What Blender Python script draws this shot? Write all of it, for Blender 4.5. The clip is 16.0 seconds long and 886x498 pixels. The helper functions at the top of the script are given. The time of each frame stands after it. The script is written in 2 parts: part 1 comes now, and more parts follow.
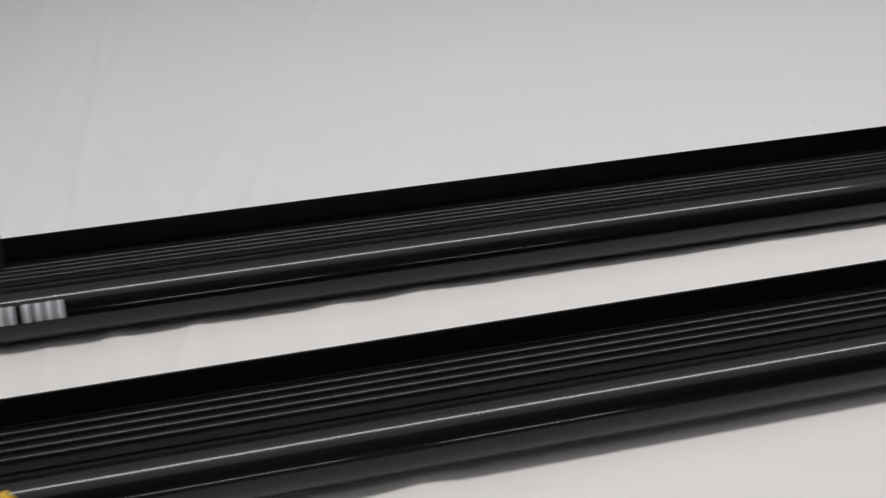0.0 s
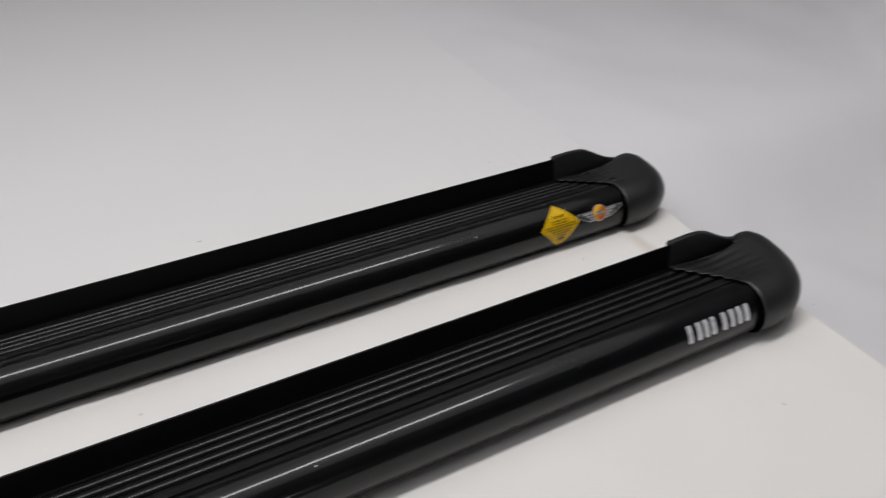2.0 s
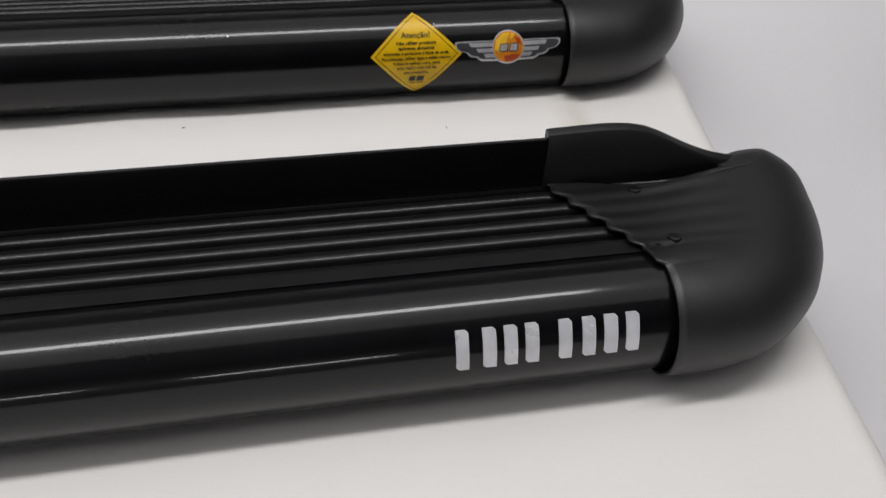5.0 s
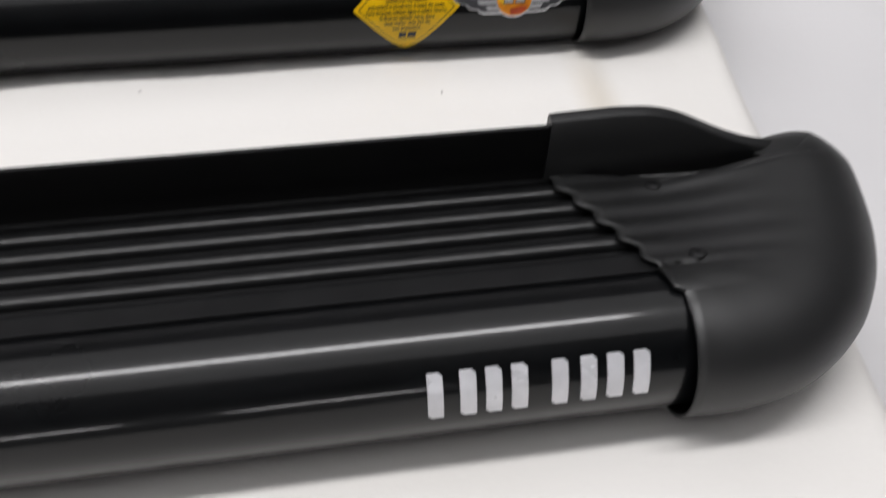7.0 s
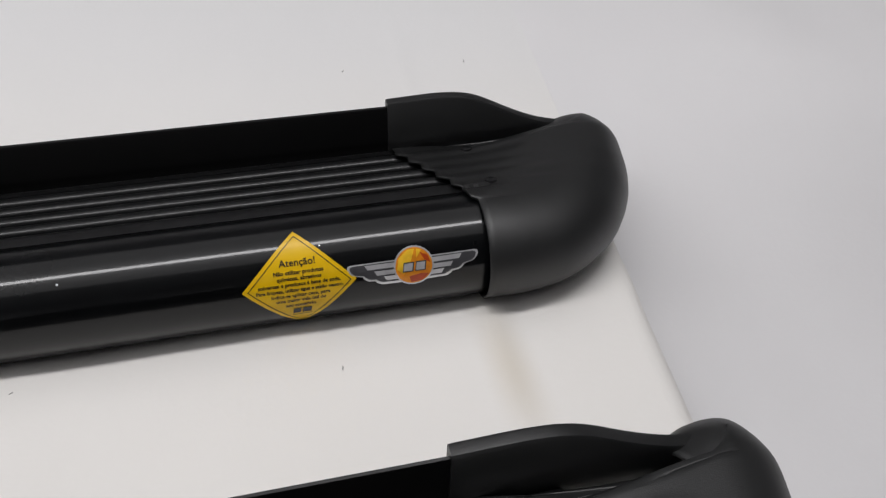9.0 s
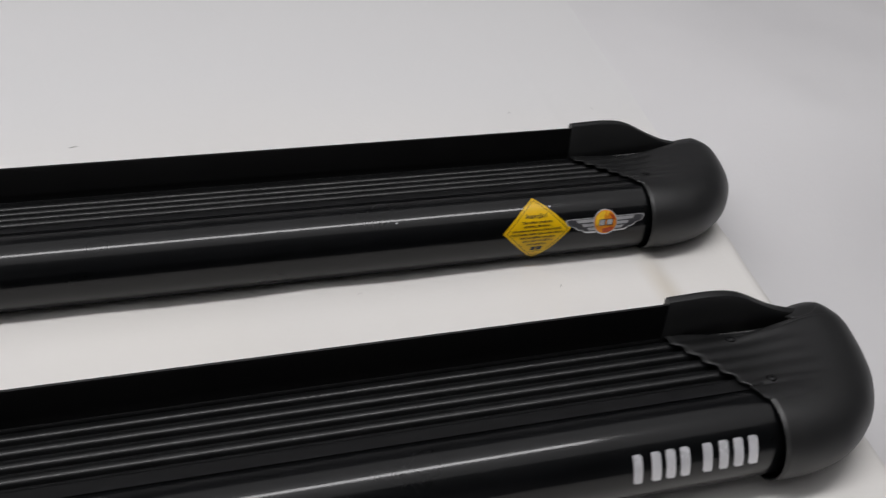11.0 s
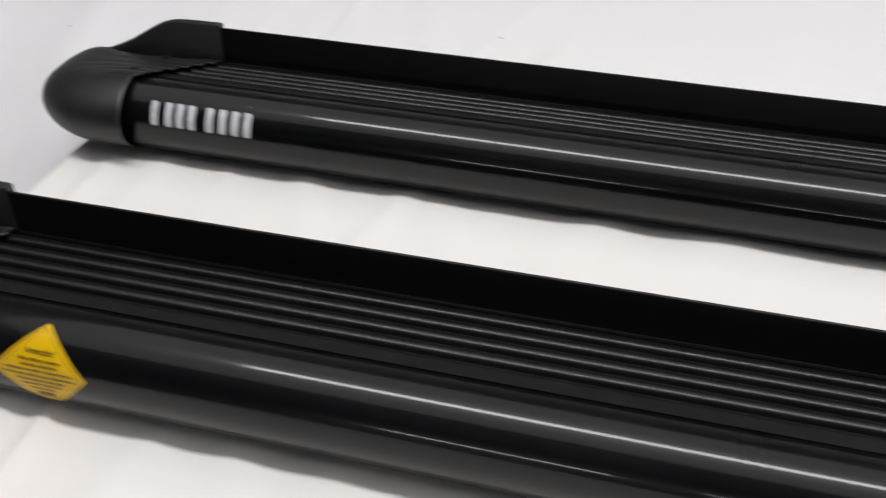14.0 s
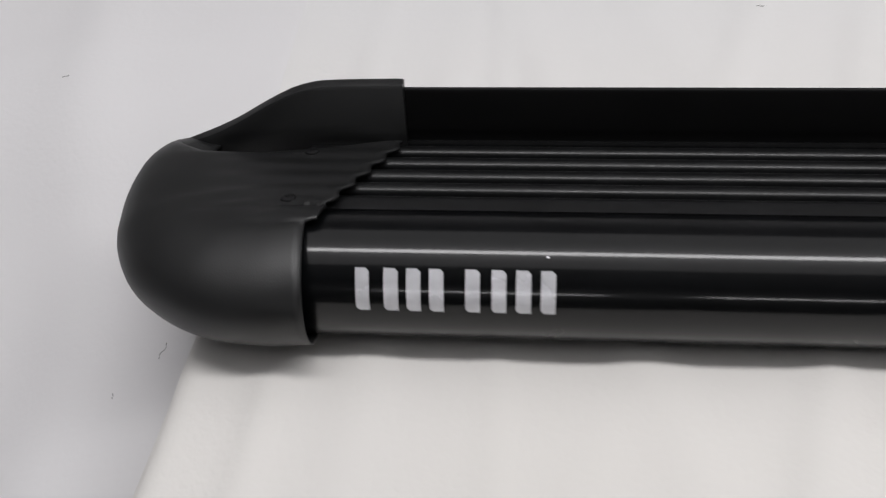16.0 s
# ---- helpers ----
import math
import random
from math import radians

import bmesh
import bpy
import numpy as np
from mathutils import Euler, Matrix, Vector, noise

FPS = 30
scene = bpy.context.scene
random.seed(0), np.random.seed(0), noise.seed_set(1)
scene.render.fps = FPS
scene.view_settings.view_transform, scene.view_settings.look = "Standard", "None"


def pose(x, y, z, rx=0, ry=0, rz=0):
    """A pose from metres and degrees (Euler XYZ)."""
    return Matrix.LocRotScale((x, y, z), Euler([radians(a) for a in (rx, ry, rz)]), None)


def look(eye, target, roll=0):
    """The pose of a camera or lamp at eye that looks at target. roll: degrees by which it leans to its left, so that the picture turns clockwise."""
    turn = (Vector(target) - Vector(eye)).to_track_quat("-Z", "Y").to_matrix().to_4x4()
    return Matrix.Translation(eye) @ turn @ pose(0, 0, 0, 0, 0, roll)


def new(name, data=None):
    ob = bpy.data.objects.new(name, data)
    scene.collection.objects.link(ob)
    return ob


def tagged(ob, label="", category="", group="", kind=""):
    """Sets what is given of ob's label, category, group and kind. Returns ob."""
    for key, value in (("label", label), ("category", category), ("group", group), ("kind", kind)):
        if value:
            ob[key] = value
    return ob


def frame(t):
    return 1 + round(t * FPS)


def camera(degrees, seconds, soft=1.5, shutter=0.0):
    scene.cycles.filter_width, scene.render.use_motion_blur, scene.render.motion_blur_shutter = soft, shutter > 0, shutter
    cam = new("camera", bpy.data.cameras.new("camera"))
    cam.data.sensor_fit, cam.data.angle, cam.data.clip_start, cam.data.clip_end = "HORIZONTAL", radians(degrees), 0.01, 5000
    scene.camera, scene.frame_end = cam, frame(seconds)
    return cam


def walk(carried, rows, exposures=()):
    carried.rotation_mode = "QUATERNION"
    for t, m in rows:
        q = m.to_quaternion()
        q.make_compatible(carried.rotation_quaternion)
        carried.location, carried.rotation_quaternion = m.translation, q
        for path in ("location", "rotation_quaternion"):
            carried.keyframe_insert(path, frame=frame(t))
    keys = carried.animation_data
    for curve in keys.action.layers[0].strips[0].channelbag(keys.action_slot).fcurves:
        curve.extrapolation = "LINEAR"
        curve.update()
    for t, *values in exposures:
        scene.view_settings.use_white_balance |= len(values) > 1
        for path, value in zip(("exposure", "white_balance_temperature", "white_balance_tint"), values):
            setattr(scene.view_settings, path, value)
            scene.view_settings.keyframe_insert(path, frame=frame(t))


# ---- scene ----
cam = camera(50.89, 16.0, soft=1.25, shutter=0.4)
PATH = [
    (0, pose(-0.4426, -0.4926, 0.6719, 54.636, 0, -10.689) @ pose(0, 0, 0, 0, 0, -1.969)),
    (0.3, pose(-0.2896, -0.4757, 0.6434, 55.825, 0, -10.583) @ pose(0, 0, 0, 0, 0, -3.217)),
    (0.5, pose(-0.2088, -0.4610, 0.6393, 56.011, 0, -11.483) @ pose(0, 0, 0, 0, 0, -3.064)),
    (0.7, pose(-0.1594, -0.4536, 0.6335, 56.732, 0, -14.635) @ pose(0, 0, 0, 0, 0, -2.008)),
    (1, pose(-0.0797, -0.4691, 0.6480, 56.744, 0, -17.241) @ pose(0, 0, 0, 0, 0, -2.145)),
    (1.5, pose(0.0115, -0.4811, 0.6475, 57.973, 0, -22.591) @ pose(0, 0, 0, 0, 0, -1.111)),
    (2, pose(0.0909, -0.4898, 0.6524, 58.653, 0, -30.201) @ pose(0, 0, 0, 0, 0, -0.220)),
    (2.5, pose(0.2055, -0.4266, 0.6232, 58.456, 0, -34.053) @ pose(0, 0, 0, 0, 0, -0.160)),
    (3, pose(0.3153, -0.3464, 0.5897, 57.197, 0, -39.918) @ pose(0, 0, 0, 0, 0, 2.814)),
    (3.5, pose(0.4209, -0.3021, 0.5287, 54.756, 0, -36.459) @ pose(0, 0, 0, 0, 0, 2.768)),
    (4, pose(0.5795, -0.2648, 0.4699, 51.604, 0, -25.288) @ pose(0, 0, 0, 0, 0, 4.505)),
    (4.5, pose(0.6263, -0.2304, 0.3963, 50.675, 0, -16.267) @ pose(0, 0, 0, 0, 0, 5.037)),
    (4.7, pose(0.6391, -0.2163, 0.3847, 49.452, 0, -14.644) @ pose(0, 0, 0, 0, 0, 4.198)),
    (6.8, pose(0.6961, -0.1074, 0.3279, 41.245, 0, -12.798) @ pose(0, 0, 0, 0, 0, 5.336)),
    (7, pose(0.6987, -0.1104, 0.3541, 41.513, 0, -11.867) @ pose(0, 0, 0, 0, 0, 3.367)),
    (7.5, pose(0.7082, -0.1152, 0.4099, 43.775, 0, -12.421) @ pose(0, 0, 0, 0, 0, 3.148)),
    (8, pose(0.7109, -0.0821, 0.4368, 45.764, 0, -14.658) @ pose(0, 0, 0, 0, 0, 4.041)),
    (8.5, pose(0.7278, -0.0463, 0.4251, 46.879, 0, -15.012) @ pose(0, 0, 0, 0, 0, 3.085)),
    (9, pose(0.7409, -0.0169, 0.4027, 47.618, 0, -16.047) @ pose(0, 0, 0, 0, 0, 2.873)),
    (9.5, pose(0.7332, -0.0386, 0.4086, 48.155, 0, -15.841) @ pose(0, 0, 0, 0, 0, 2.687)),
    (9.7, pose(0.7237, -0.0558, 0.4164, 48.754, 0, -16.382) @ pose(0, 0, 0, 0, 0, 3.242)),
    (11.8, pose(0.2998, -0.3872, 0.5834, 55.189, 0, -16.476) @ pose(0, 0, 0, 0, 0, 5.076)),
    (12, pose(0.2571, -0.4023, 0.5973, 54.937, 0, -10.639) @ pose(0, 0, 0, 0, 0, 3.527)),
    (12.5, pose(0.0740, -0.3733, 0.6068, 54.300, 0, 2.593) @ pose(0, 0, 0, 0, 0, 0.150)),
    (13, pose(-0.0577, -0.2996, 0.5747, 52.259, 0, 8.889) @ pose(0, 0, 0, 0, 0, -0.908)),
    (13.5, pose(-0.1944, -0.2379, 0.5268, 49.284, 0, 15.045) @ pose(0, 0, 0, 0, 0, -2.337)),
    (14, pose(-0.3752, -0.2375, 0.4437, 51.530, 0, 15.126) @ pose(0, 0, 0, 0, 0, -0.638)),
    (14.5, pose(-0.5598, -0.3019, 0.4938, 51.214, 0, 9.821) @ pose(0, 0, 0, 0, 0, -3.156)),
    (14.8, pose(-0.6030, -0.2965, 0.4879, 51.328, 0, 7.108) @ pose(0, 0, 0, 0, 0, -3.989)),
    (15, pose(-0.6232, -0.2521, 0.4747, 49.912, 0, 5.060) @ pose(0, 0, 0, 0, 0, -2.976)),
    (15.5, pose(-0.6789, -0.0365, 0.3995, 47.389, 0, 5.376) @ pose(0, 0, 0, 0, 0, -3.442)),
    (16, pose(-0.7152, 0.0930, 0.3667, 43.377, 0, 7.855) @ pose(0, 0, 0, 0, 0, -5.022)),
]
EXPOSURE = [(0, -0.62), (1.5, -0.60), (3.5, -0.56), (4.7, -0.50), (7, -0.14), (8, -0.32), (9, -0.47), (9.7, -0.52), (12, -0.62), (13, -0.42), (13.5, -0.34), (14, -0.18), (15, -0.17), (16, -0.42)]
walk(cam, PATH, EXPOSURE)

# ---- light ----
world = bpy.data.worlds.new("world")
scene.world = world
world.use_nodes = True
world.node_tree.nodes["Background"].inputs[0].default_value = (0.55, 0.57, 0.62, 1)
world.node_tree.nodes["Background"].inputs[1].default_value = 0.03


def strip_light(name, eye, target, length, width, power, color):
    data = bpy.data.lights.new(name, "AREA")
    data.shape, data.size, data.size_y = "RECTANGLE", length, width
    data.energy, data.color = power, color
    ob = new(name, data)
    ob.matrix_world = look(eye, target)
    return ob


TUBE_WHITE = (1.0, 0.985, 1.0)
strip_light("tube_light", (0.05, 0.20, 2.05), (0.05, 0.20, 0.0), 2.9, 0.20, 42, TUBE_WHITE)
# unseen soft fill, added to stand in for light bounced off the ceiling
strip_light("ceiling_fill", (0.0, 0.50, 2.45), (0.0, 0.4, 0.0), 5.0, 3.4, 45, TUBE_WHITE)
strip_light("tube_light", (-0.95, -4.2, 0.95), (-0.3, 0.0, 0.0), 1.2, 0.10, 8, TUBE_WHITE)
strip_light("tube_light", (0.70, -4.2, 0.95), (0.3, 0.0, 0.0), 1.0, 0.10, 7, TUBE_WHITE)


# ---- materials ----
def material(name, color, rough, metal=0.0, spec=0.5, noise_scale=0.0, amount=0.0, bump=0.0, bump_scale=300.0,
             rough_var=0.0, coat=0.0, stain=0.0, stain_color=(0.5, 0.45, 0.35), stain_scale=3.0):
    m = bpy.data.materials.new(name)
    m.use_nodes = True
    nt = m.node_tree
    b = nt.nodes["Principled BSDF"]
    b.inputs["Base Color"].default_value = (*color, 1)
    b.inputs["Roughness"].default_value = rough
    b.inputs["Metallic"].default_value = metal
    b.inputs["Specular IOR Level"].default_value = spec
    b.inputs["Coat Weight"].default_value = coat
    b.inputs["Coat Roughness"].default_value = 0.09
    tc = nt.nodes.new("ShaderNodeTexCoord")

    def tex(scale, detail=4.0):
        n = nt.nodes.new("ShaderNodeTexNoise")
        n.inputs["Scale"].default_value, n.inputs["Detail"].default_value = scale, detail
        nt.links.new(tc.outputs["Object"], n.inputs["Vector"])
        return n.outputs["Fac"]

    def ramp(fac, lo, hi, a, c):
        r = nt.nodes.new("ShaderNodeMapRange")
        r.inputs["From Min"].default_value, r.inputs["From Max"].default_value = lo, hi
        r.inputs["To Min"].default_value, r.inputs["To Max"].default_value = a, c
        nt.links.new(fac, r.inputs["Value"])
        return r.outputs["Result"]

    def mix(fac, one, two):
        x = nt.nodes.new("ShaderNodeMix")
        x.data_type = "RGBA"
        nt.links.new(fac, x.inputs[0])
        for sock, val in ((x.inputs[6], one), (x.inputs[7], two)):
            if isinstance(val, tuple):
                sock.default_value = (*val, 1)
            else:
                nt.links.new(val, sock)
        return x.outputs[2]

    col = color
    if amount:
        dark = tuple(k * (1 - amount) for k in color)
        light = tuple(min(1, k * (1 + amount)) for k in color)
        col = mix(ramp(tex(noise_scale), 0.3, 0.7, 0, 1), dark, light)
    if stain:
        col = mix(ramp(tex(stain_scale, 3.0), 0.52, 0.78, 0, stain), col, stain_color)
    if not isinstance(col, tuple):
        nt.links.new(col, b.inputs["Base Color"])
    if rough_var:
        nt.links.new(ramp(tex(noise_scale * 0.6 or 8.0), 0.3, 0.7, rough - rough_var, rough + rough_var), b.inputs["Roughness"])
    if bump:
        bn = nt.nodes.new("ShaderNodeBump")
        bn.inputs["Strength"].default_value, bn.inputs["Distance"].default_value = bump, 0.001
        nt.links.new(tex(bump_scale, 6.0), bn.inputs["Height"])
        nt.links.new(bn.outputs["Normal"], b.inputs["Normal"])
    return m


M_ALU = material("black_painted_aluminium", (0.0022, 0.0025, 0.0029), 0.30, spec=0.13, noise_scale=35, amount=0.25, rough_var=0.03, coat=0.55)
M_TREAD = material("black_tread_paint", (0.0060, 0.0062, 0.0066), 0.33, spec=0.44, noise_scale=60, amount=0.3, rough_var=0.04)
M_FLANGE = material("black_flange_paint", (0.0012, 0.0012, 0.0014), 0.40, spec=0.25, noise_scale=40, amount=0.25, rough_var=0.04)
M_CAP = material("black_moulded_plastic", (0.0042, 0.0045, 0.0047), 0.46, spec=0.72, noise_scale=25, amount=0.2, rough_var=0.06, bump=0.12, bump_scale=1400)
M_SCREW = material("black_screw", (0.02, 0.02, 0.021), 0.35, metal=0.6, noise_scale=200, amount=0.2)


def add_streak(m):
    """A faint brown fold stain across the cloth near its end."""
    nt = m.node_tree
    b = nt.nodes["Principled BSDF"]
    tc = nt.nodes.new("ShaderNodeTexCoord")
    xyz = nt.nodes.new("ShaderNodeSeparateXYZ")
    nt.links.new(tc.outputs["Object"], xyz.inputs[0])

    def bell(sock, mid, half):
        a = nt.nodes.new("ShaderNodeMath")
        a.operation = "SUBTRACT"
        nt.links.new(sock, a.inputs[0])
        a.inputs[1].default_value = mid
        c = nt.nodes.new("ShaderNodeMath")
        c.operation = "ABSOLUTE"
        nt.links.new(a.outputs[0], c.inputs[0])
        r = nt.nodes.new("ShaderNodeMapRange")
        r.interpolation_type = "SMOOTHSTEP"
        r.inputs["From Min"].default_value, r.inputs["From Max"].default_value = 0, half
        r.inputs["To Min"].default_value, r.inputs["To Max"].default_value = 1, 0
        nt.links.new(c.outputs[0], r.inputs["Value"])
        return r.outputs["Result"]

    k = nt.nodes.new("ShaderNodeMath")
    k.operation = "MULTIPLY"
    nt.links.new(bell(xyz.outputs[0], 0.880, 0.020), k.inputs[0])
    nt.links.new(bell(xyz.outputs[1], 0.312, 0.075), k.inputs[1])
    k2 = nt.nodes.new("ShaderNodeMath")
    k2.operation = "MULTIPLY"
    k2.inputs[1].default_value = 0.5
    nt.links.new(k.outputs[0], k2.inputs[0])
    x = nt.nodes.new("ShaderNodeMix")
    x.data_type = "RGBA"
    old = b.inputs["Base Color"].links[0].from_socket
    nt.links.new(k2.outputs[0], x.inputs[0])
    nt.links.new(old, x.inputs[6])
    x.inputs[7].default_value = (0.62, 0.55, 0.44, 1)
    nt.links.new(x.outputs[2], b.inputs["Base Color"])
    return m


def add_painted_light(m, tone):
    """Light painted into the colour: the cloth grows whiter and cooler towards the back."""
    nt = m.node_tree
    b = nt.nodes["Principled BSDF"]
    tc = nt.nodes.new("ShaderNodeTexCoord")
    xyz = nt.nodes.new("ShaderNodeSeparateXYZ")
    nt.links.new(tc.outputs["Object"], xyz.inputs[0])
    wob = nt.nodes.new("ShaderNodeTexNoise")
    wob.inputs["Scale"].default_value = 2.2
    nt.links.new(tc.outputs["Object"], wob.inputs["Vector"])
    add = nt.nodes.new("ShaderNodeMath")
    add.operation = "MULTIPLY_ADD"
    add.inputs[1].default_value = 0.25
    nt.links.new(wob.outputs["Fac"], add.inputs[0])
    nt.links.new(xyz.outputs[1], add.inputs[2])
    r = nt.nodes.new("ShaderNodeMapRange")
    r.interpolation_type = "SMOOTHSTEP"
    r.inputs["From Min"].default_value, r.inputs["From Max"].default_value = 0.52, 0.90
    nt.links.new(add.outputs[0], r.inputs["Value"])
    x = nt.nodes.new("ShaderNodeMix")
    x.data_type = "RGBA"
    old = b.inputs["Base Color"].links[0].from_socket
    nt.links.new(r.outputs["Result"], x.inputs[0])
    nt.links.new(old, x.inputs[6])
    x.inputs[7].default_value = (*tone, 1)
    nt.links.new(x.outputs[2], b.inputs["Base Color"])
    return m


M_CLOTH = material("white_sheet", (0.81, 0.79, 0.76), 0.85, spec=0.2, noise_scale=5, amount=0.02, bump=0.25, bump_scale=260, stain=0.18, stain_color=(0.70, 0.66, 0.57), stain_scale=2.3)
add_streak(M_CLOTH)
add_painted_light(M_CLOTH, (0.785, 0.780, 0.778))
M_GREY = material("grey_white_sheet", (0.79, 0.78, 0.785), 0.9, spec=0.15, noise_scale=3, amount=0.03, bump=0.2, bump_scale=240, stain=0.12, stain_color=(0.66, 0.66, 0.68), stain_scale=1.6)
M_YELLOW = material("yellow_vinyl", (0.80, 0.49, 0.003), 0.34, spec=0.35, noise_scale=60, amount=0.06)
M_INK = material("black_ink", (0.012, 0.011, 0.01), 0.4, noise_scale=400, amount=0.1)
M_SILVER = material("silver_vinyl", (0.70, 0.70, 0.73), 0.30, metal=0.2, noise_scale=90, amount=0.1, rough_var=0.06)
M_CHROME = material("chrome_print", (0.72, 0.72, 0.74), 0.25, metal=0.5, noise_scale=120, amount=0.12)
M_WING = material("dark_grey_print", (0.05, 0.05, 0.055), 0.3, noise_scale=120, amount=0.2)
M_ORANGE = material("amber_print", (0.75, 0.26, 0.015), 0.3, noise_scale=130, amount=0.25, stain=0.8, stain_color=(0.42, 0.06, 0.010), stain_scale=95)
M_RED = material("red_print", (0.45, 0.06, 0.012), 0.3, noise_scale=130, amount=0.25)
M_AMBER = material("yellow_print", (0.85, 0.50, 0.03), 0.3, noise_scale=130, amount=0.2)
M_WALL = material("painted_wall", (0.42, 0.42, 0.43), 0.9, noise_scale=1.5, amount=0.05, bump=0.2, bump_scale=60)
M_SPECK = material("dark_lint", (0.05, 0.045, 0.04), 0.9, noise_scale=300, amount=0.2)


# ---- mesh helpers ----
def finish(bm, name, mat, smooth=True):
    me = bpy.data.meshes.new(name)
    bmesh.ops.recalc_face_normals(bm, faces=bm.faces[:])
    bm.to_mesh(me)
    bm.free()
    me.materials.append(mat)
    if smooth:
        me.polygons.foreach_set("use_smooth", [True] * len(me.polygons))
        me.set_sharp_from_angle(angle=radians(38))
    return me


def part(name, bm, mat, parent, label="", smooth=True):
    ob = new(name, finish(bm, name, mat, smooth))
    ob.parent = parent
    if label:
        tagged(ob, label)
    return ob


def grid(bm, rows, close=False):
    vs = [[bm.verts.new(p) for p in r] for r in rows]
    for a, b in zip(vs, vs[1:]):
        n = len(a)
        for j in range(n if close else n - 1):
            k = (j + 1) % n
            bm.faces.new((a[j], a[k], b[k], b[j]))
    return vs


def soft_step(a, b, x):
    k = max(0.0, min(1.0, (x - a) / (b - a)))
    return k * k * (3 - 2 * k)


def spline(points, steps):
    pts = [Vector(p) for p in points]
    pts = [2 * pts[0] - pts[1]] + pts + [2 * pts[-1] - pts[-2]]
    out = []
    for i in range(1, len(pts) - 2):
        a, b, c, d = pts[i - 1:i + 3]
        for k in range(steps):
            t = k / steps
            out.append(0.5 * ((2 * b) + (c - a) * t + (2 * a - 5 * b + 4 * c - d) * t * t + (3 * b - a - 3 * c + d) * t ** 3))
    out.append(pts[-2])
    return out


# ---- the side step: cross-section in depth and height ----
LIP_V, LIP_TOP = 0.1217, 0.0668        # the upright flange at the back
TREAD_BACK = (0.1185, 0.0305)
TREAD_FRONT = (0.0430, 0.0490)
HALF = 0.866                          # the extrusion ends inside its caps
TUBE_C, TUBE_R, TUBE_LOW = (0.0265, 0.0237), 0.0302, 0.0330   # the rounded front: centre, radius, lower radius
TUBE_A0, TUBE_A1 = 62.0, 268.0


def tube_point(deg, lift=0.0):
    a = radians(deg)
    c, k = math.cos(a), math.sin(a)
    if k >= 0:
        return Vector((TUBE_C[0] + (TUBE_R + lift) * c, TUBE_C[1] + (TUBE_R + lift) * k))
    return Vector((TUBE_C[0] - (TUBE_R + lift) * max(0.0, -c) ** 0.92, TUBE_C[1] + (TUBE_LOW + lift) * k))


TUBE = [tube_point(TUBE_A0 + (TUBE_A1 - TUBE_A0) * k / 40) for k in range(41)]
RIBS = 5


def tread_at(v):
    k = (v - TREAD_FRONT[0]) / (TREAD_BACK[0] - TREAD_FRONT[0])
    return TREAD_FRONT[1] + k * (TREAD_BACK[1] - TREAD_FRONT[1])


def body_section():
    pts = [(LIP_V, 0.012), (LIP_V, LIP_TOP - 0.0012), (LIP_V - 0.0008, LIP_TOP), (LIP_V - 0.0022, LIP_TOP - 0.0004), (LIP_V - 0.0027, LIP_TOP - 0.0016)]
    pts += [(LIP_V - 0.0029, 0.036), (TREAD_BACK[0] - 0.0002, TREAD_BACK[1] + 0.0030), (TREAD_BACK[0] - 0.0010, TREAD_BACK[1] + 0.0034), (TREAD_BACK[0] - 0.0018, TREAD_BACK[1] + 0.0022)]
    pitch = (TREAD_BACK[0] - 0.002 - TREAD_FRONT[0]) / RIBS
    rib = ((0.0000, -0.0032), (0.0005, -0.0006), (0.0016, 0.0007), (0.0036, 0.0014), (0.0056, 0.0015), (0.0076, 0.0010), (0.0092, -0.0001), (0.0100, -0.0016), (0.0104, -0.0036), (0.0138, -0.0040))
    for i in range(RIBS):
        v = TREAD_BACK[0] - 0.002 - i * pitch
        for dv, dw in rib if i < RIBS - 1 else rib[:5]:
            pts.append((v - dv, tread_at(v - dv) + dw))
    pts += [(0.0442, tread_at(0.0442) + 0.0009), (0.0422, 0.0500), (0.0417, 0.0478), (0.0410, 0.0478)]
    return pts


def on_tube(u, s, lift):
    """A place on the rounded front, s metres of arc down from the tread."""
    p = tube_point(TUBE_A0 + math.degrees(s / TUBE_R), lift)
    return Vector((u, p.x, p.y))


def arc(deg):
    return radians(deg - TUBE_A0) * TUBE_R


def build_body(parent):
    sec = body_section()
    cut = 6
    us = [-HALF + 2 * HALF * i / 24 for i in range(25)]
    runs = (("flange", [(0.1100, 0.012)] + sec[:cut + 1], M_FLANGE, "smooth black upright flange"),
            ("tread", sec[cut:], M_TREAD, "black tread with five raised ribs"),
            ("tube", sec[-1:] + [tuple(p) for p in TUBE] + [(0.0500, -0.0040), (0.1100, 0.012)], M_ALU, "glossy black rounded front"))
    for name, pts, mat, label in runs:
        bm = bmesh.new()
        grid(bm, [[(u, v, w) for v, w in pts] for u in us])
        part(name, bm, mat, parent, label)


# plan of the caps' widest line, from the front of the opening round the end to the back; the two ends come from two moulds
CAP_PLAN = {1: [(0.848, -0.0102), (0.8744, -0.0103), (0.906, -0.0035), (0.9339, 0.0147), (0.9517, 0.0369), (0.9621, 0.0583),
                (0.9693, 0.0842), (0.9725, 0.1120), (0.9600, 0.1350), (0.9380, 0.1370), (0.9160, 0.1270)],
            -1: [(0.848, -0.0125), (0.8754, -0.0138), (0.9081, -0.0078), (0.9370, 0.0112), (0.9530, 0.0362), (0.9588, 0.0590),
                 (0.9615, 0.0838), (0.9594, 0.1075), (0.9500, 0.1244), (0.9340, 0.1300), (0.9160, 0.1260)]}
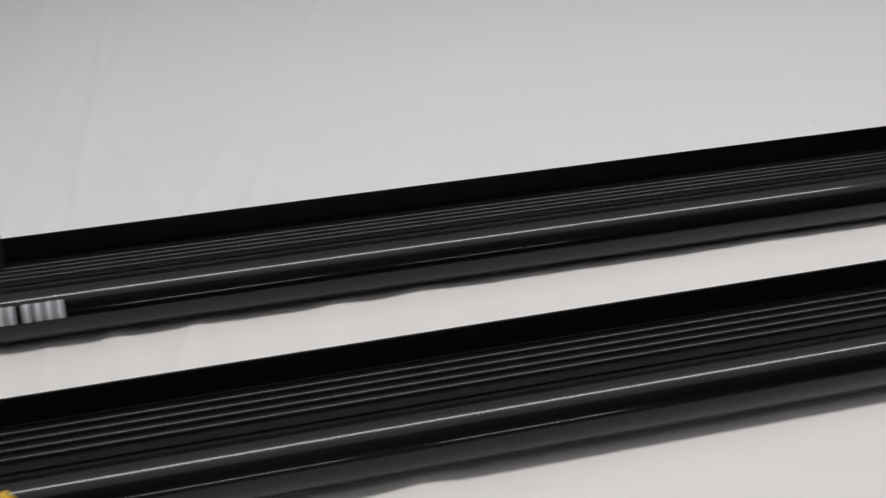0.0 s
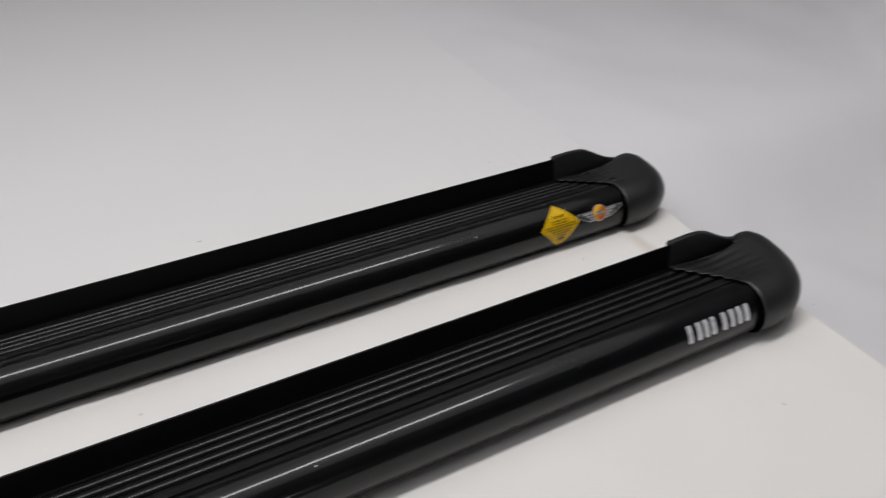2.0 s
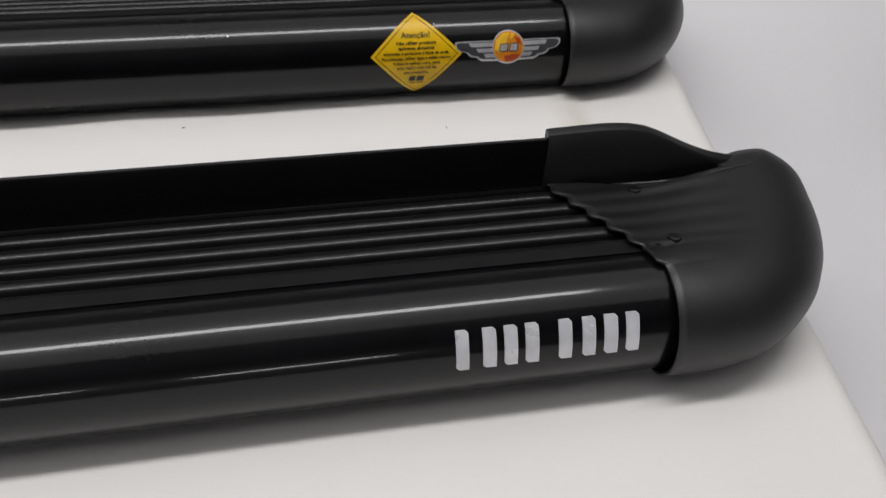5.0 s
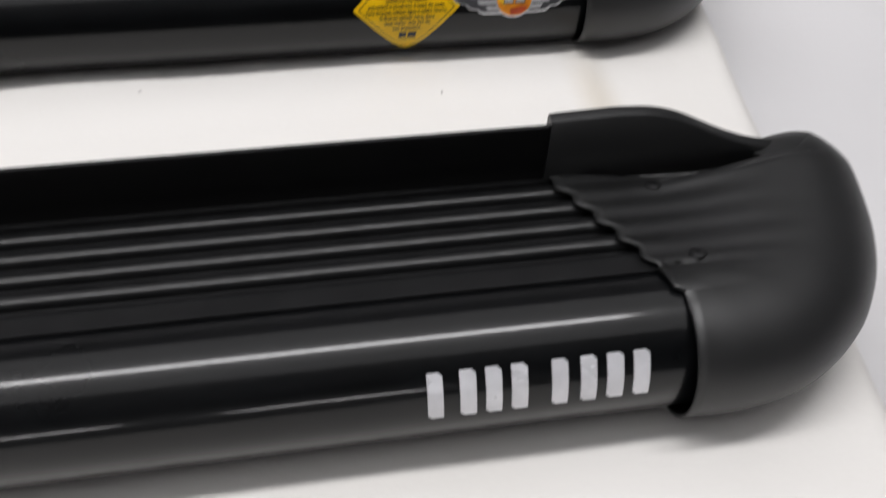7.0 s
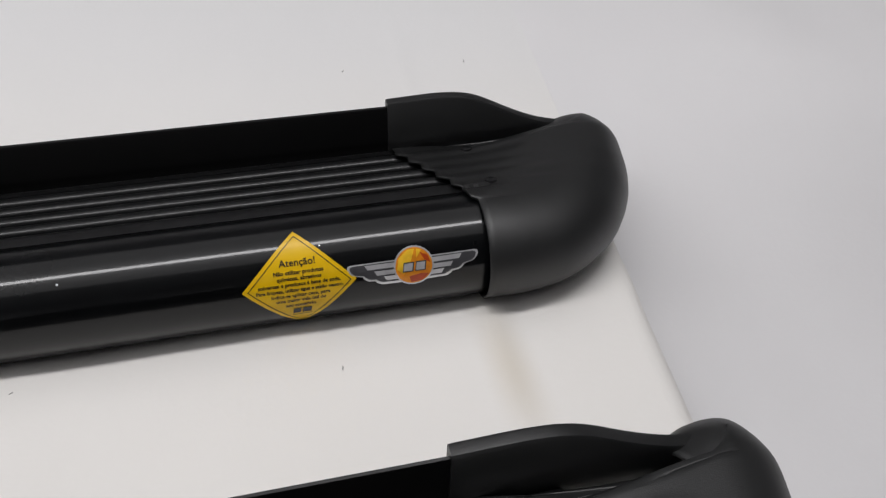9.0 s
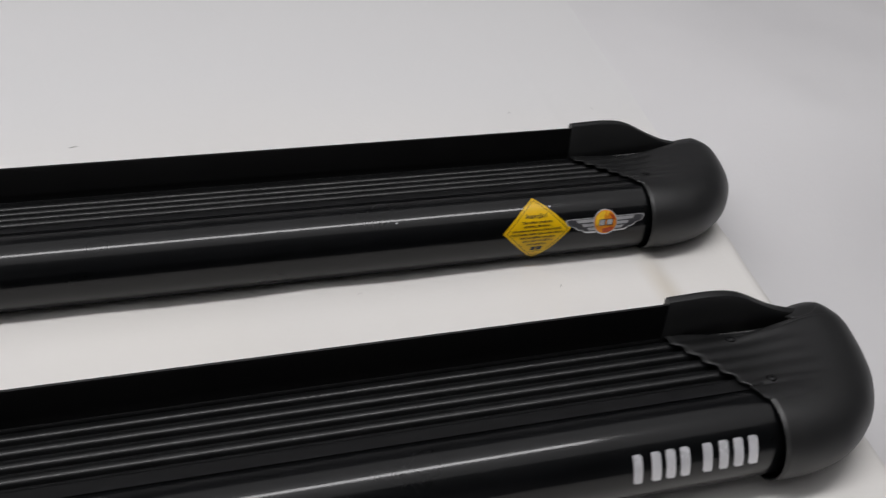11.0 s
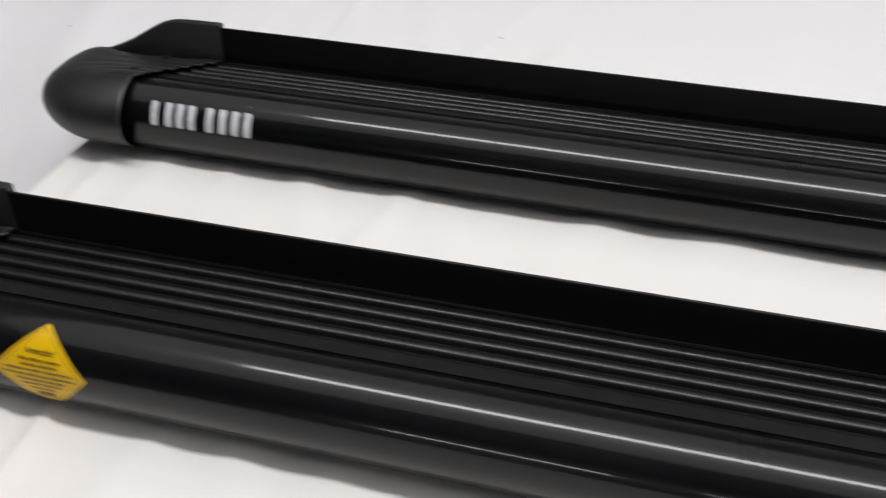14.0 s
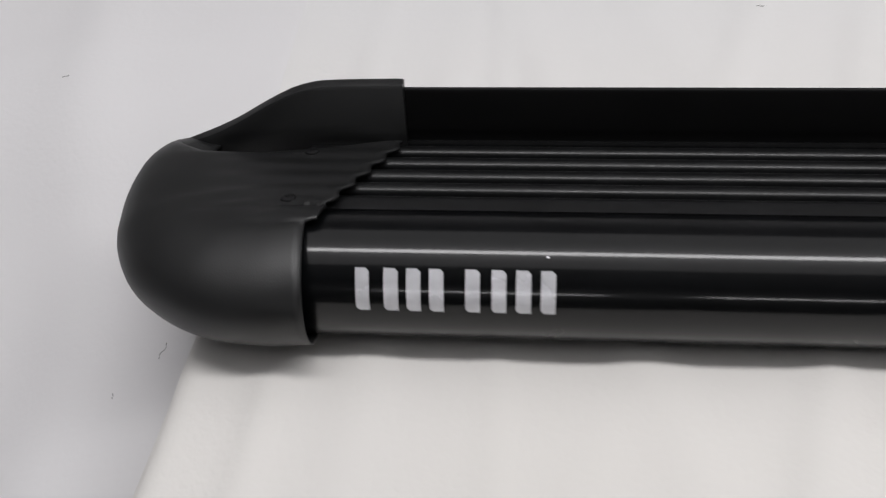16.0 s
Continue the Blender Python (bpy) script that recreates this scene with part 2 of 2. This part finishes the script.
# crown in front and at the back, underside, fullness below and above, width of the rounding
CAP_SHAPE = {1: (0.0558, 0.0445, -0.0064, 0.81, 0.93, 0.0353), -1: (0.0556, 0.0362, -0.0052, 0.86, 1.12, 0.0386)}
WING_TOP = {1: [(0.8133, 0.0695), (0.845, 0.0706), (0.860, 0.0697), (0.872, 0.0668), (0.883, 0.0615), (0.8933, 0.0556), (0.906, 0.0490),
                (0.9186, 0.0437), (0.9314, 0.0402), (0.942, 0.0375)],
            -1: [(0.8133, 0.0704), (0.845, 0.0700), (0.860, 0.0692), (0.872, 0.0658), (0.883, 0.0602), (0.8933, 0.0541), (0.906, 0.0462),
                 (0.9186, 0.0397), (0.9314, 0.0342), (0.942, 0.0297)]}


def along(table, u):
    for (a, p), (b, q) in zip(table, table[1:]):
        if u <= b:
            return p + (q - p) * (u - a) / (b - a)
    return table[-1][1]


def rib_wave(v):
    pitch = (TREAD_BACK[0] - 0.002 - TREAD_FRONT[0]) / RIBS
    return math.sin((TREAD_BACK[0] - v) / pitch * 2 * math.pi + 0.3)


def cap_edge(v):
    """How far along the bar the cap begins, at a depth v: a slant over the tread, scalloped by the ribs."""
    if v > 0.0425:
        return 0.8430 - 0.0285 * (v - 0.0425) / 0.0735 + 0.0014 * rib_wave(v)
    return 0.8430 + 0.0055 * (0.0425 - v) / 0.0425


def build_cap(parent, side, lean):
    """Rounded end cap; side is 1 or -1 along the length, lean is how it sits on the bar."""
    bm = bmesh.new()
    rows = []
    outline = spline(CAP_PLAN[side], 6)
    n = len(outline)
    front, back, low, full_low, full_up, wide = CAP_SHAPE[side]
    for i, p in enumerate(outline):
        a, b = outline[max(i - 1, 0)], outline[min(i + 1, n - 1)]
        t = (b - a).normalized()
        inward = Vector((-t.y, t.x))
        f = i / (n - 1)
        open_v = 0.0280 + f * 0.0915
        open_u = cap_edge(open_v)
        crown = front + (back - front) * f
        row = []
        for k in range(19):
            a = radians(-80 + 170 * k / 18)
            c = p + inward * (wide * (1 - max(math.cos(a), 1e-9) ** (full_low if a < 0 else full_up)))
            z = TUBE_C[1] + ((TUBE_C[1] - low) if a < 0 else (crown - TUBE_C[1])) * math.sin(a)
            row.append((side * c.x, c.y, z))
        last = row[-1]
        for k in range(1, 21):
            g = k / 20
            u = abs(last[0]) + (open_u - abs(last[0])) * g
            v = last[1] + (open_v - last[1]) * g
            over = tread_at(v) + 0.0040 if v > 0.043 else tube_point(math.degrees(math.acos(max(-1, min(1, (v - TUBE_C[0]) / TUBE_R)))), 0.0026).y
            m = min(1.0, g * 1.35)
            w = last[2] + (over - last[2]) * m * m * (3 - 2 * m)
            fade = soft_step(0.922 - 0.10 * max(0.0, 0.1 - v), 0.890, u) * max(0.0, min(1.0, (v - 0.043) / 0.006))
            w += 0.0004 * rib_wave(v) * fade
            row.append((side * u, v, w))
        rows.append(row)
    grid(bm, rows)
    # the wing that covers the flange
    wing = []
    for i in range(37):
        u = 0.8133 + i / 36 * 0.1287
        h = 0.25 * along(WING_TOP[side], u - 0.004) + 0.5 * along(WING_TOP[side], u) + 0.25 * along(WING_TOP[side], u + 0.004)
        foot = min(0.0330, h - 0.004)
        thin = 0.0030 * soft_step(0.922, 0.942, u)
        wing.append([(side * u, 0.1240, 0.004), (side * u, 0.1252, h - 0.0016), (side * u, 0.1246, h - 0.0003), (side * u, 0.1234, h), (side * u, 0.1192 + 0.7 * thin, h - 0.0006),
                     (side * u, 0.1182 + thin, h - 0.0020), (side * u, 0.1174 + thin, foot), (side * u, 0.1170 + thin, 0.012)])
    vs = grid(bm, wing)
    bm.faces.new(vs[0])
    ob = part("end_cap", bm, M_CAP, parent, "matt black moulded plastic end cap with a swept wing")
    sol = ob.modifiers.new("thickness", "SOLIDIFY")
    sol.thickness, sol.offset = 0.0016, 0.0
    for u, v in ((0.8624, 0.1010), (0.8631, 0.0473)):
        near = sorted((math.hypot(abs(p.x) - u, p.y - v), p.z) for p in (w.co for w in ob.data.vertices) if p.z > 0.034)[:4]
        build_screw(ob, side * u, v, sum(z / (d + 0.0005) for d, z in near) / sum(1 / (d + 0.0005) for d, z in near) + 0.0013)
    pivot = Matrix.Translation((side * 0.83, 0.12, 0.04))
    ob.matrix_local = pivot @ lean @ pivot.inverted()
    return ob


def build_screw(parent, u, v, w):
    bm = bmesh.new()
    prof = [(0.0, 0.0003), (0.0011, 0.0004), (0.0013, 0.0009), (0.0028, 0.0008), (0.0038, 0.0003), (0.0041, -0.0012)]
    rows = []
    for k in range(18):
        a = k / 18 * 2 * math.pi
        rows.append([(r * math.cos(a), r * math.sin(a), h) for r, h in prof])
    rows.append(rows[0])
    grid(bm, rows)
    bmesh.ops.remove_doubles(bm, verts=bm.verts[:], dist=1e-6)
    for rot in (0, math.pi / 2):
        bmesh.ops.create_cube(bm, size=1, matrix=Matrix.Translation((0, 0, 0.0005)) @ Matrix.Rotation(rot + 0.4, 4, "Z") @ Matrix.Diagonal((0.0030, 0.0007, 0.0012, 1)))
    ob = part("screw", bm, M_SCREW, parent, "black cross-head screw")
    slope = math.atan2(TREAD_BACK[1] - TREAD_FRONT[1], TREAD_BACK[0] - TREAD_FRONT[0])
    ob.matrix_local = pose(u, v, w, math.degrees(slope), 0, 0)
    return ob


def decal(name, polys, mat, parent, lift, label="", cell=0.004, thick=0.0):
    """Flat shapes in (u, s) laid on the rounded front."""
    bm = bmesh.new()
    for poly in polys:
        f = bm.faces.new([bm.verts.new((p[0], p[1], 0)) for p in poly])
        f.normal_update()
    lo, hi = min(v.co.y for v in bm.verts), max(v.co.y for v in bm.verts)
    y = lo + cell
    while y < hi:
        bmesh.ops.bisect_plane(bm, geom=bm.verts[:] + bm.edges[:] + bm.faces[:], plane_co=(0, y, 0), plane_no=(0, 1, 0))
        y += cell
    for v in bm.verts:
        v.co.z = 0.0
    if thick:
        made = bmesh.ops.extrude_face_region(bm, geom=bm.faces[:])["geom"]
        for v in made:
            if isinstance(v, bmesh.types.BMVert):
                v.co.z = thick
    for v in bm.verts:
        v.co = on_tube(v.co.x, v.co.y, lift + v.co.z)
    return part(name, bm, mat, parent, label)


def box(u0, u1, s0, s1, lean=0.0):
    return [(u0 + lean, s0), (u1 + lean, s0), (u1, s1), (u0, s1)]


def disc(u, s, r, n=28, squash=1.0):
    return [(u + r * math.cos(k / n * 2 * math.pi), s + r * squash * math.sin(k / n * 2 * math.pi)) for k in range(n)]


def text_decal(body, u, s, size, parent, lift, bold=0.0):
    cu = bpy.data.curves.new("lettering", "FONT")
    cu.body, cu.size, cu.align_x, cu.align_y, cu.offset = body, size, "CENTER", "CENTER", bold
    cu.resolution_u = 3
    tmp = new("lettering", cu)
    dg = bpy.context.evaluated_depsgraph_get()
    dg.update()
    me = bpy.data.meshes.new_from_object(tmp.evaluated_get(dg))
    bpy.data.objects.remove(tmp)
    for v in me.vertices:
        v.co = on_tube(u + v.co.x, s - v.co.y, lift)
    me.name = "lettering"
    me.materials.clear()
    me.materials.append(M_INK)
    ob = new("lettering", me)
    ob.parent = parent
    return ob


def build_model_badge(parent, u0):
    """Silver bars along 93 mm in place of the maker's lettering."""
    s0, s1 = arc(132.0), arc(170.5)
    L = 0.0926
    shapes = [(0.0, 0.068), (0.142, 0.214), (0.256, 0.327), (0.370, 0.442), (0.550, 0.622), (0.680, 0.752), (0.800, 0.875), (0.922, 0.995)]
    for a, b in shapes:
        p, q, cut = u0 + a * L, u0 + b * L, 0.0016
        poly = [(p, s0), (q - cut, s0), (q, s0 + cut), (q, s1), (p + cut, s1), (p, s1 - cut)]
        decal("badge_bar", [poly], M_SILVER, parent, 0.0001, "raised silver bar", thick=0.0009)


def build_warning(parent, u, turn=0.0):
    s_mid = arc(162.5)
    r = 0.0322
    c, k = math.cos(turn), math.sin(turn)

    def diamond(h, rs):
        pts = []
        for i in range(4):
            a, b = [(0, -rs), (h, 0), (0, rs), (-h, 0)][i], [(h, 0), (0, rs), (-h, 0), (0, -rs)][i]
            for t in (0.0, 0.03, 0.97):
                pts.append((a[0] + (b[0] - a[0]) * t, a[1] + (b[1] - a[1]) * t))
        return [(u + c * x - k * y, s_mid + k * x + c * y) for x, y in pts[1:] + pts[:1]]

    st = decal("warning_sticker", [diamond(r, r * 1.0)], M_YELLOW, parent, 0.0003, "yellow diamond warning sticker")
    inner, outer = diamond(r * 0.885, r * 0.885), diamond(r * 0.905, r * 0.905)
    frame_polys = [[outer[i], outer[(i + 1) % 12], inner[(i + 1) % 12], inner[i]] for i in range(12)]
    decal("border", frame_polys, M_INK, st, 0.0005)
    lines = [("Aten\u00e7\u00e3o!", -0.0135, 0.0056), ("N\u00e3o utilizar produtos", -0.0082, 0.0032), ("qu\u00edmicos, abrasivos", -0.0048, 0.0032),
             ("solventes e produtos \u00e0 base de soda.", -0.0014, 0.0031), ("Para limpeza, utilizar \u00e1gua e sab\u00e3o neutro.", 0.0020, 0.0029),
             ("Indica-se aplicar cera, para", 0.0054, 0.0031), ("uma maior vida \u00fatil de", 0.0088, 0.0031), ("seu acess\u00f3rio.", 0.0122, 0.0031)]
    for body, ds, size in lines:
        text_decal(body, u, s_mid + ds, size, st, 0.0006, 0.00008)
    decal("printed_mark", [box(u - 0.0052, u - 0.0008, s_mid + 0.0150, s_mid + 0.0190, 0.0005), box(u + 0.0002, u + 0.0052, s_mid + 0.0150, s_mid + 0.0190, 0.0005),
                           box(u - 0.0055, u + 0.0055, s_mid + 0.0202, s_mid + 0.0207)], M_INK, st, 0.0006)
    return st


def build_wings(parent, u, deg):
    s_mid = arc(deg)
    half = 0.0385
    right = [(0.0110, -0.0040), (half - 0.002, -0.0040), (half - 0.0005, -0.0034), (half, -0.0020), (half - 0.0010, 0.0004), (half - 0.0030, 0.0024), (0.0315, 0.0034), (0.0300, 0.0036), (0.0295, 0.0046),
             (0.0280, 0.0062), (0.0262, 0.0070), (0.0228, 0.0073), (0.0215, 0.0088), (0.0190, 0.0101), (0.0090, 0.0104)]
    wing = right + [(-x, y) for x, y in reversed(right)]
    base = decal("winged_sticker", [[(u + x, s_mid + y) for x, y in wing]], M_CHROME, parent, 0.0003, "silver winged emblem sticker with an amber disc")
    dark = [(x * 0.965, -0.0006 + (y - 0.0006) * 0.84 + 0.0012) for x, y in wing]
    decal("wing_ground", [[(u + x, s_mid + y) for x, y in dark]], M_WING, base, 0.0004)
    for side in (1, -1):
        for x1, y in ((0.0285, -0.0010), (0.0232, 0.0029), (0.0178, 0.0066)):
            poly = [(0.0085, y - 0.0016), (x1, y - 0.0018), (x1 - 0.0016, y + 0.0010), (0.0085, y + 0.0011)]
            decal("feather", [[(u + side * x, s_mid + yy) for x, yy in poly]], M_CHROME, base, 0.0005)
    rim = decal("disc", [disc(u, s_mid + 0.0010, 0.0118)], M_CHROME, base, 0.0006)
    decal("disc_face", [disc(u, s_mid + 0.0010, 0.0108)], M_ORANGE, rim, 0.0007)
    c = s_mid + 0.0010
    decal("disc_glint", [[(u - 0.0100, c + 0.0010), (u - 0.0085, c - 0.0055), (u - 0.0030, c - 0.0098), (u + 0.0010, c - 0.0098), (u - 0.0012, c - 0.0040), (u - 0.0060, c + 0.0040)],
                         [(u + 0.0022, c - 0.0098), (u + 0.0048, c - 0.0088), (u + 0.0018, c - 0.0045)]], M_AMBER, rim, 0.0008)
    decal("disc_flame", [[(u - 0.0030, c + 0.0060), (u + 0.0035, c + 0.0048), (u + 0.0085, c + 0.0055), (u + 0.0045, c + 0.0094), (u - 0.0020, c + 0.0100)],
                         [(u + 0.0040, c - 0.0075), (u + 0.0085, c - 0.0055), (u + 0.0098, c - 0.0010), (u + 0.0065, c - 0.0030)]], M_RED, rim, 0.0008)
    for du in (-0.0062, 0.0010):
        decal("disc_mark", [box(u + du - 0.0006, u + du + 0.0056, c - 0.0026, c + 0.0030, 0.0009)], M_WING, rim, 0.0009)
        decal("disc_mark", [box(u + du, u + du + 0.0050, c - 0.0020, c + 0.0024, 0.0007)], M_CHROME, rim, 0.0010)
    return base


def build_step(where, model_u, warn_u, wing_u, wing_deg, leans, chips, label):
    root = tagged(new("side_step"), label, "side step", "pair of side steps")
    build_body(root)
    for side in (1, -1):
        build_cap(root, side, leans[side])
    build_model_badge(root, model_u)
    build_warning(root, warn_u)
    build_wings(root, wing_u, wing_deg)
    for u, deg, r in chips:
        decal("paint_chip", [[(u + 1.3 * r, arc(deg)), (u + 0.5 * r, arc(deg) + r), (u - r, arc(deg) + 0.6 * r), (u - 0.6 * r, arc(deg) - 0.7 * r), (u + 0.4 * r, arc(deg) - r)]], M_SILVER, root, 0.0002, "tiny bare-metal chip in the paint")
    root.matrix_world = where
    return root


# ---- the covered table and the room ----


def RIGHT(y):
    return 0.950 + 0.080 * y


def LEFT(y):
    return -0.917 + 0.070 * y if y < 0.45 else -0.8855


FRONT_Y, BACK_Y = -0.75, 2.3
TABLE_Z = -0.0098


CREASES = ((-0.845, 0.06, 0.010, 0.0018), (-0.80, 0.10, 0.014, 0.0016), (-0.73, -0.02, 0.007, 0.0018), (-0.69, 0.34, 0.012, 0.0020), (-0.64, -0.22, 0.015, 0.0016),
           (-0.59, 0.28, 0.012, 0.0016), (-0.52, -0.30, 0.018, 0.0016), (-0.44, 0.42, 0.02, 0.0014), (-0.33, 0.15, 0.03, 0.0012), (0.876, 0.03, 0.007, 0.0004), (0.893, 0.03, 0.008, -0.0003))


def sheet_height(x, y):
    """Soft creases of a sheet laid over a table."""
    h = 0.0
    for cx, slope, width, amp in CREASES:
        d = x - cx - slope * (y - 0.3)
        h += 3.3 * (1 - 0.60 * soft_step(0.5, 0.8, y)) * amp * math.exp(-(d / width) ** 2) * (0.6 + 0.8 * noise.noise((cx * 9, y * 5, 0.7)))
    h += (0.0016 + 0.0030 * max(0.0, noise.noise((x * 15, 0.4, 2.2)) + 0.25)) * math.exp(-((y - 0.366) / 0.014) ** 2) + 0.0016 * math.exp(-((y - 0.42) / 0.05) ** 2)
    far = soft_step(0.5, 0.8, y) + soft_step(0.0, -0.2, y) * 0.5
    h += 0.0008 * noise.noise((x * 3.1, y * 3.1, 0.3)) + 0.006 * far * noise.noise((x * 2.1 + 0.4 * y, y * 1.2, 5.3)) + 0.0025 * far * noise.noise((x * 6 - y * 3, y * 2.5, 9.1))
    return TABLE_Z + h


def build_table():
    root = tagged(new("covered_table"), "low table wrapped in a creased white cotton sheet", "table")
    bm = bmesh.new()
    rows = []
    nx, ny = 400, 190
    for j in range(ny + 1):
        y = FRONT_Y + (BACK_Y - FRONT_Y) * j / ny
        a, b = LEFT(y), RIGHT(y)
        row = []
        for k in range(8):
            f = 1 - k / 8
            row.append((a - 0.010 - 0.012 * f, y, -0.002 - 0.30 * f))
        for i in range(nx + 1):
            f = i / nx
            x = a + (b - a) * f
            edge = min(f, 1 - f) * (b - a)
            wide = 0.012 + 0.10 * soft_step(0.42, 0.75, y)
            drop = 0.006 * (1 - (soft_step(0.38, 0.60, y) if f > 0.5 else soft_step(0.42, 0.62, y))) * max(0.0, 1 - edge / wide) ** 2
            row.append((x, y, sheet_height(x, y) - drop))
        for k in range(8):
            f = (k + 1) / 8
            row.append((b + 0.010 + 0.012 * f, y, -0.002 - 0.30 * f))
        rows.append(row)
    grid(bm, rows)
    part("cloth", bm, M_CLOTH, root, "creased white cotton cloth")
    return root


def floor_sheet_height(side, d, y):
    level = soft_step(0.38, 0.60, y) if side > 0 else soft_step(0.42, 0.62, y)
    z = (-0.050 - 0.19 * (1 - math.exp(-max(d, 0) / 0.36))) * (1 - level) + level * (sheet_height((RIGHT(y) if side > 0 else LEFT(y)) + side * d, y) - 0.0004 - 0.06 * (1 - math.exp(-max(d, 0) / 0.6)))
    z += (0.016 * noise.noise((d * 2.2, y * 1.3, 3.1 * side)) + 0.006 * noise.noise((d * 7 + y * 3, y * 4.3, 1.7 * side))) * max(0, min(1, d * 4))
    if side > 0:
        ridge = 0.70 + 0.42 * (y - 0.2) + 0.25 * max(0.0, y - 0.5)
        z += 0.07 * soft_step(-0.05, 0.06, d - ridge) + 0.022 * math.exp(-((d - ridge - 0.02) / 0.026) ** 2)
    else:
        for c, s in ((0.10, 0.5), (0.22, 0.8), (0.4, 0.3)):
            z += 0.006 * math.exp(-((d - c - s * (y - 0.25) * 0.3) / 0.030) ** 2)
    return z


def build_floor_sheet(side):
    """The greyer sheet that falls away beside the table."""
    bm = bmesh.new()
    rows = []
    for j in range(111):
        y = -2.6 + 6.4 * j / 110
        edge = RIGHT(y) if side > 0 else LEFT(y)
        row = []
        for i in range(170):
            d = 2.83 * (i / 169) ** 1.25 - 0.03
            z = floor_sheet_height(side, d, y)
            row.append((edge + side * (d - 0.004), y, z))
        rows.append(row)
    grid(bm, rows)
    me = finish(bm, "floor_sheet", M_GREY)
    ob = new("floor_sheet", me)
    return tagged(ob, "pale grey-white sheet falling away beside the table", "sheet", kind="structure")


def slab(name, lo, hi, mat, label):
    bm = bmesh.new()
    bmesh.ops.create_cube(bm, size=1, matrix=Matrix.Translation([(a + b) / 2 for a, b in zip(lo, hi)]) @ Matrix.Diagonal((*[b - a for a, b in zip(lo, hi)], 1)))
    return tagged(new(name, finish(bm, name, mat, False)), label, kind="structure")


slab("floor", (-4.2, -6.2, -0.55), (4.2, 3.9, -0.45), M_WALL, "plain grey floor under the sheets")
slab("ceiling", (-4.2, -6.2, 2.6), (4.2, 3.9, 2.7), M_WALL, "plain pale ceiling")
slab("wall_north", (-4.2, 3.8, -0.45), (4.2, 3.9, 2.6), M_GREY, "plain pale wall")
slab("wall_south", (-4.2, -6.2, -0.45), (4.2, -6.1, 2.6), M_WALL, "plain grey wall")
slab("wall_east", (4.1, -6.1, -0.45), (4.2, 3.8, 2.6), M_WALL, "plain grey wall")
slab("wall_west", (-4.2, -6.1, -0.45), (-4.1, 3.8, 2.6), M_WALL, "plain grey wall")
build_table()
build_floor_sheet(1)
build_floor_sheet(-1)

# ---- the two side steps ----
build_step(pose(0.0, 0.087, 0.0, 1.23, 0, 0), 0.7373, -0.7185, -0.7900, 146.0, {1: pose(0, 0, 0), -1: pose(0.0005, -0.0003, 0.0005, -0.3, 0.6, 0)}, ((0.30, 118.0, 0.0008),), "black aluminium side step with ribbed tread, lying in front")
build_step(pose(0.0283, 0.3641, 0.0023, -2.411, 0.183, -0.284), -0.8242, 0.7385, 0.8040, 155.8, {1: pose(0, 0, 0), -1: pose(0, -0.0025, 0, -1.3, 0.2, 0.5)}, ((0.612, 127.0, 0.0006), (0.752, 122.0, 0.0005), (-0.736, 120.0, 0.0005)), "black aluminium side step with ribbed tread, lying behind its twin")


# ---- lint on the sheets ----
def build_lint(x, y, length, turn, z=TABLE_Z + 0.0012):
    cu = [(-0.5, 0.0), (-0.2, 0.12), (0.15, 0.02), (0.5, 0.16)]
    pts = spline(cu, 3)
    bm = bmesh.new()
    rows = []
    for p in pts:
        rows.append([(p.x * length, p.y * length + 0.00022 * math.cos(a), 0.00022 * math.sin(a)) for a in (0.3, 2.4, 4.5)])
    grid(bm, rows, close=True)
    ob = new("lint", finish(bm, "lint", M_SPECK))
    ob.matrix_world = pose(x, y, z, 0, 0, turn)
    return tagged(ob, "tiny dark thread of lint lying on the sheet", "lint", "lint on the sheet")


for x, y, length, turn in ((0.838, 0.645, 0.004, 60), (-0.556, 0.680, 0.005, -20), (0.790, -0.013, 0.005, -50), (0.357, 0.640, 0.009, 15),
                           (0.605, 0.350, 0.0025, 30), (0.785, 0.330, 0.003, 80), (0.191, 0.320, 0.004, -40), (0.940, 0.640, 0.004, 70), (-0.42, 0.90, 0.005, 25)):
    build_lint(x, y, length, turn, sheet_height(x, y) + 0.0006)
for side, x, y, length, turn in ((-1, -0.934, 0.417, 0.012, 75), (-1, -0.961, 0.391, 0.004, 100), (-1, -0.950, 0.095, 0.016, 60), (-1, -1.05, 0.62, 0.005, 20), (1, 1.085, 0.180, 0.005, -30), (1, 1.17, 0.0, 0.005, 40)):
    d = side * (x - (RIGHT(y) if side > 0 else LEFT(y)))
    build_lint(x, y, length, turn, floor_sheet_height(side, d, y) + 0.001)
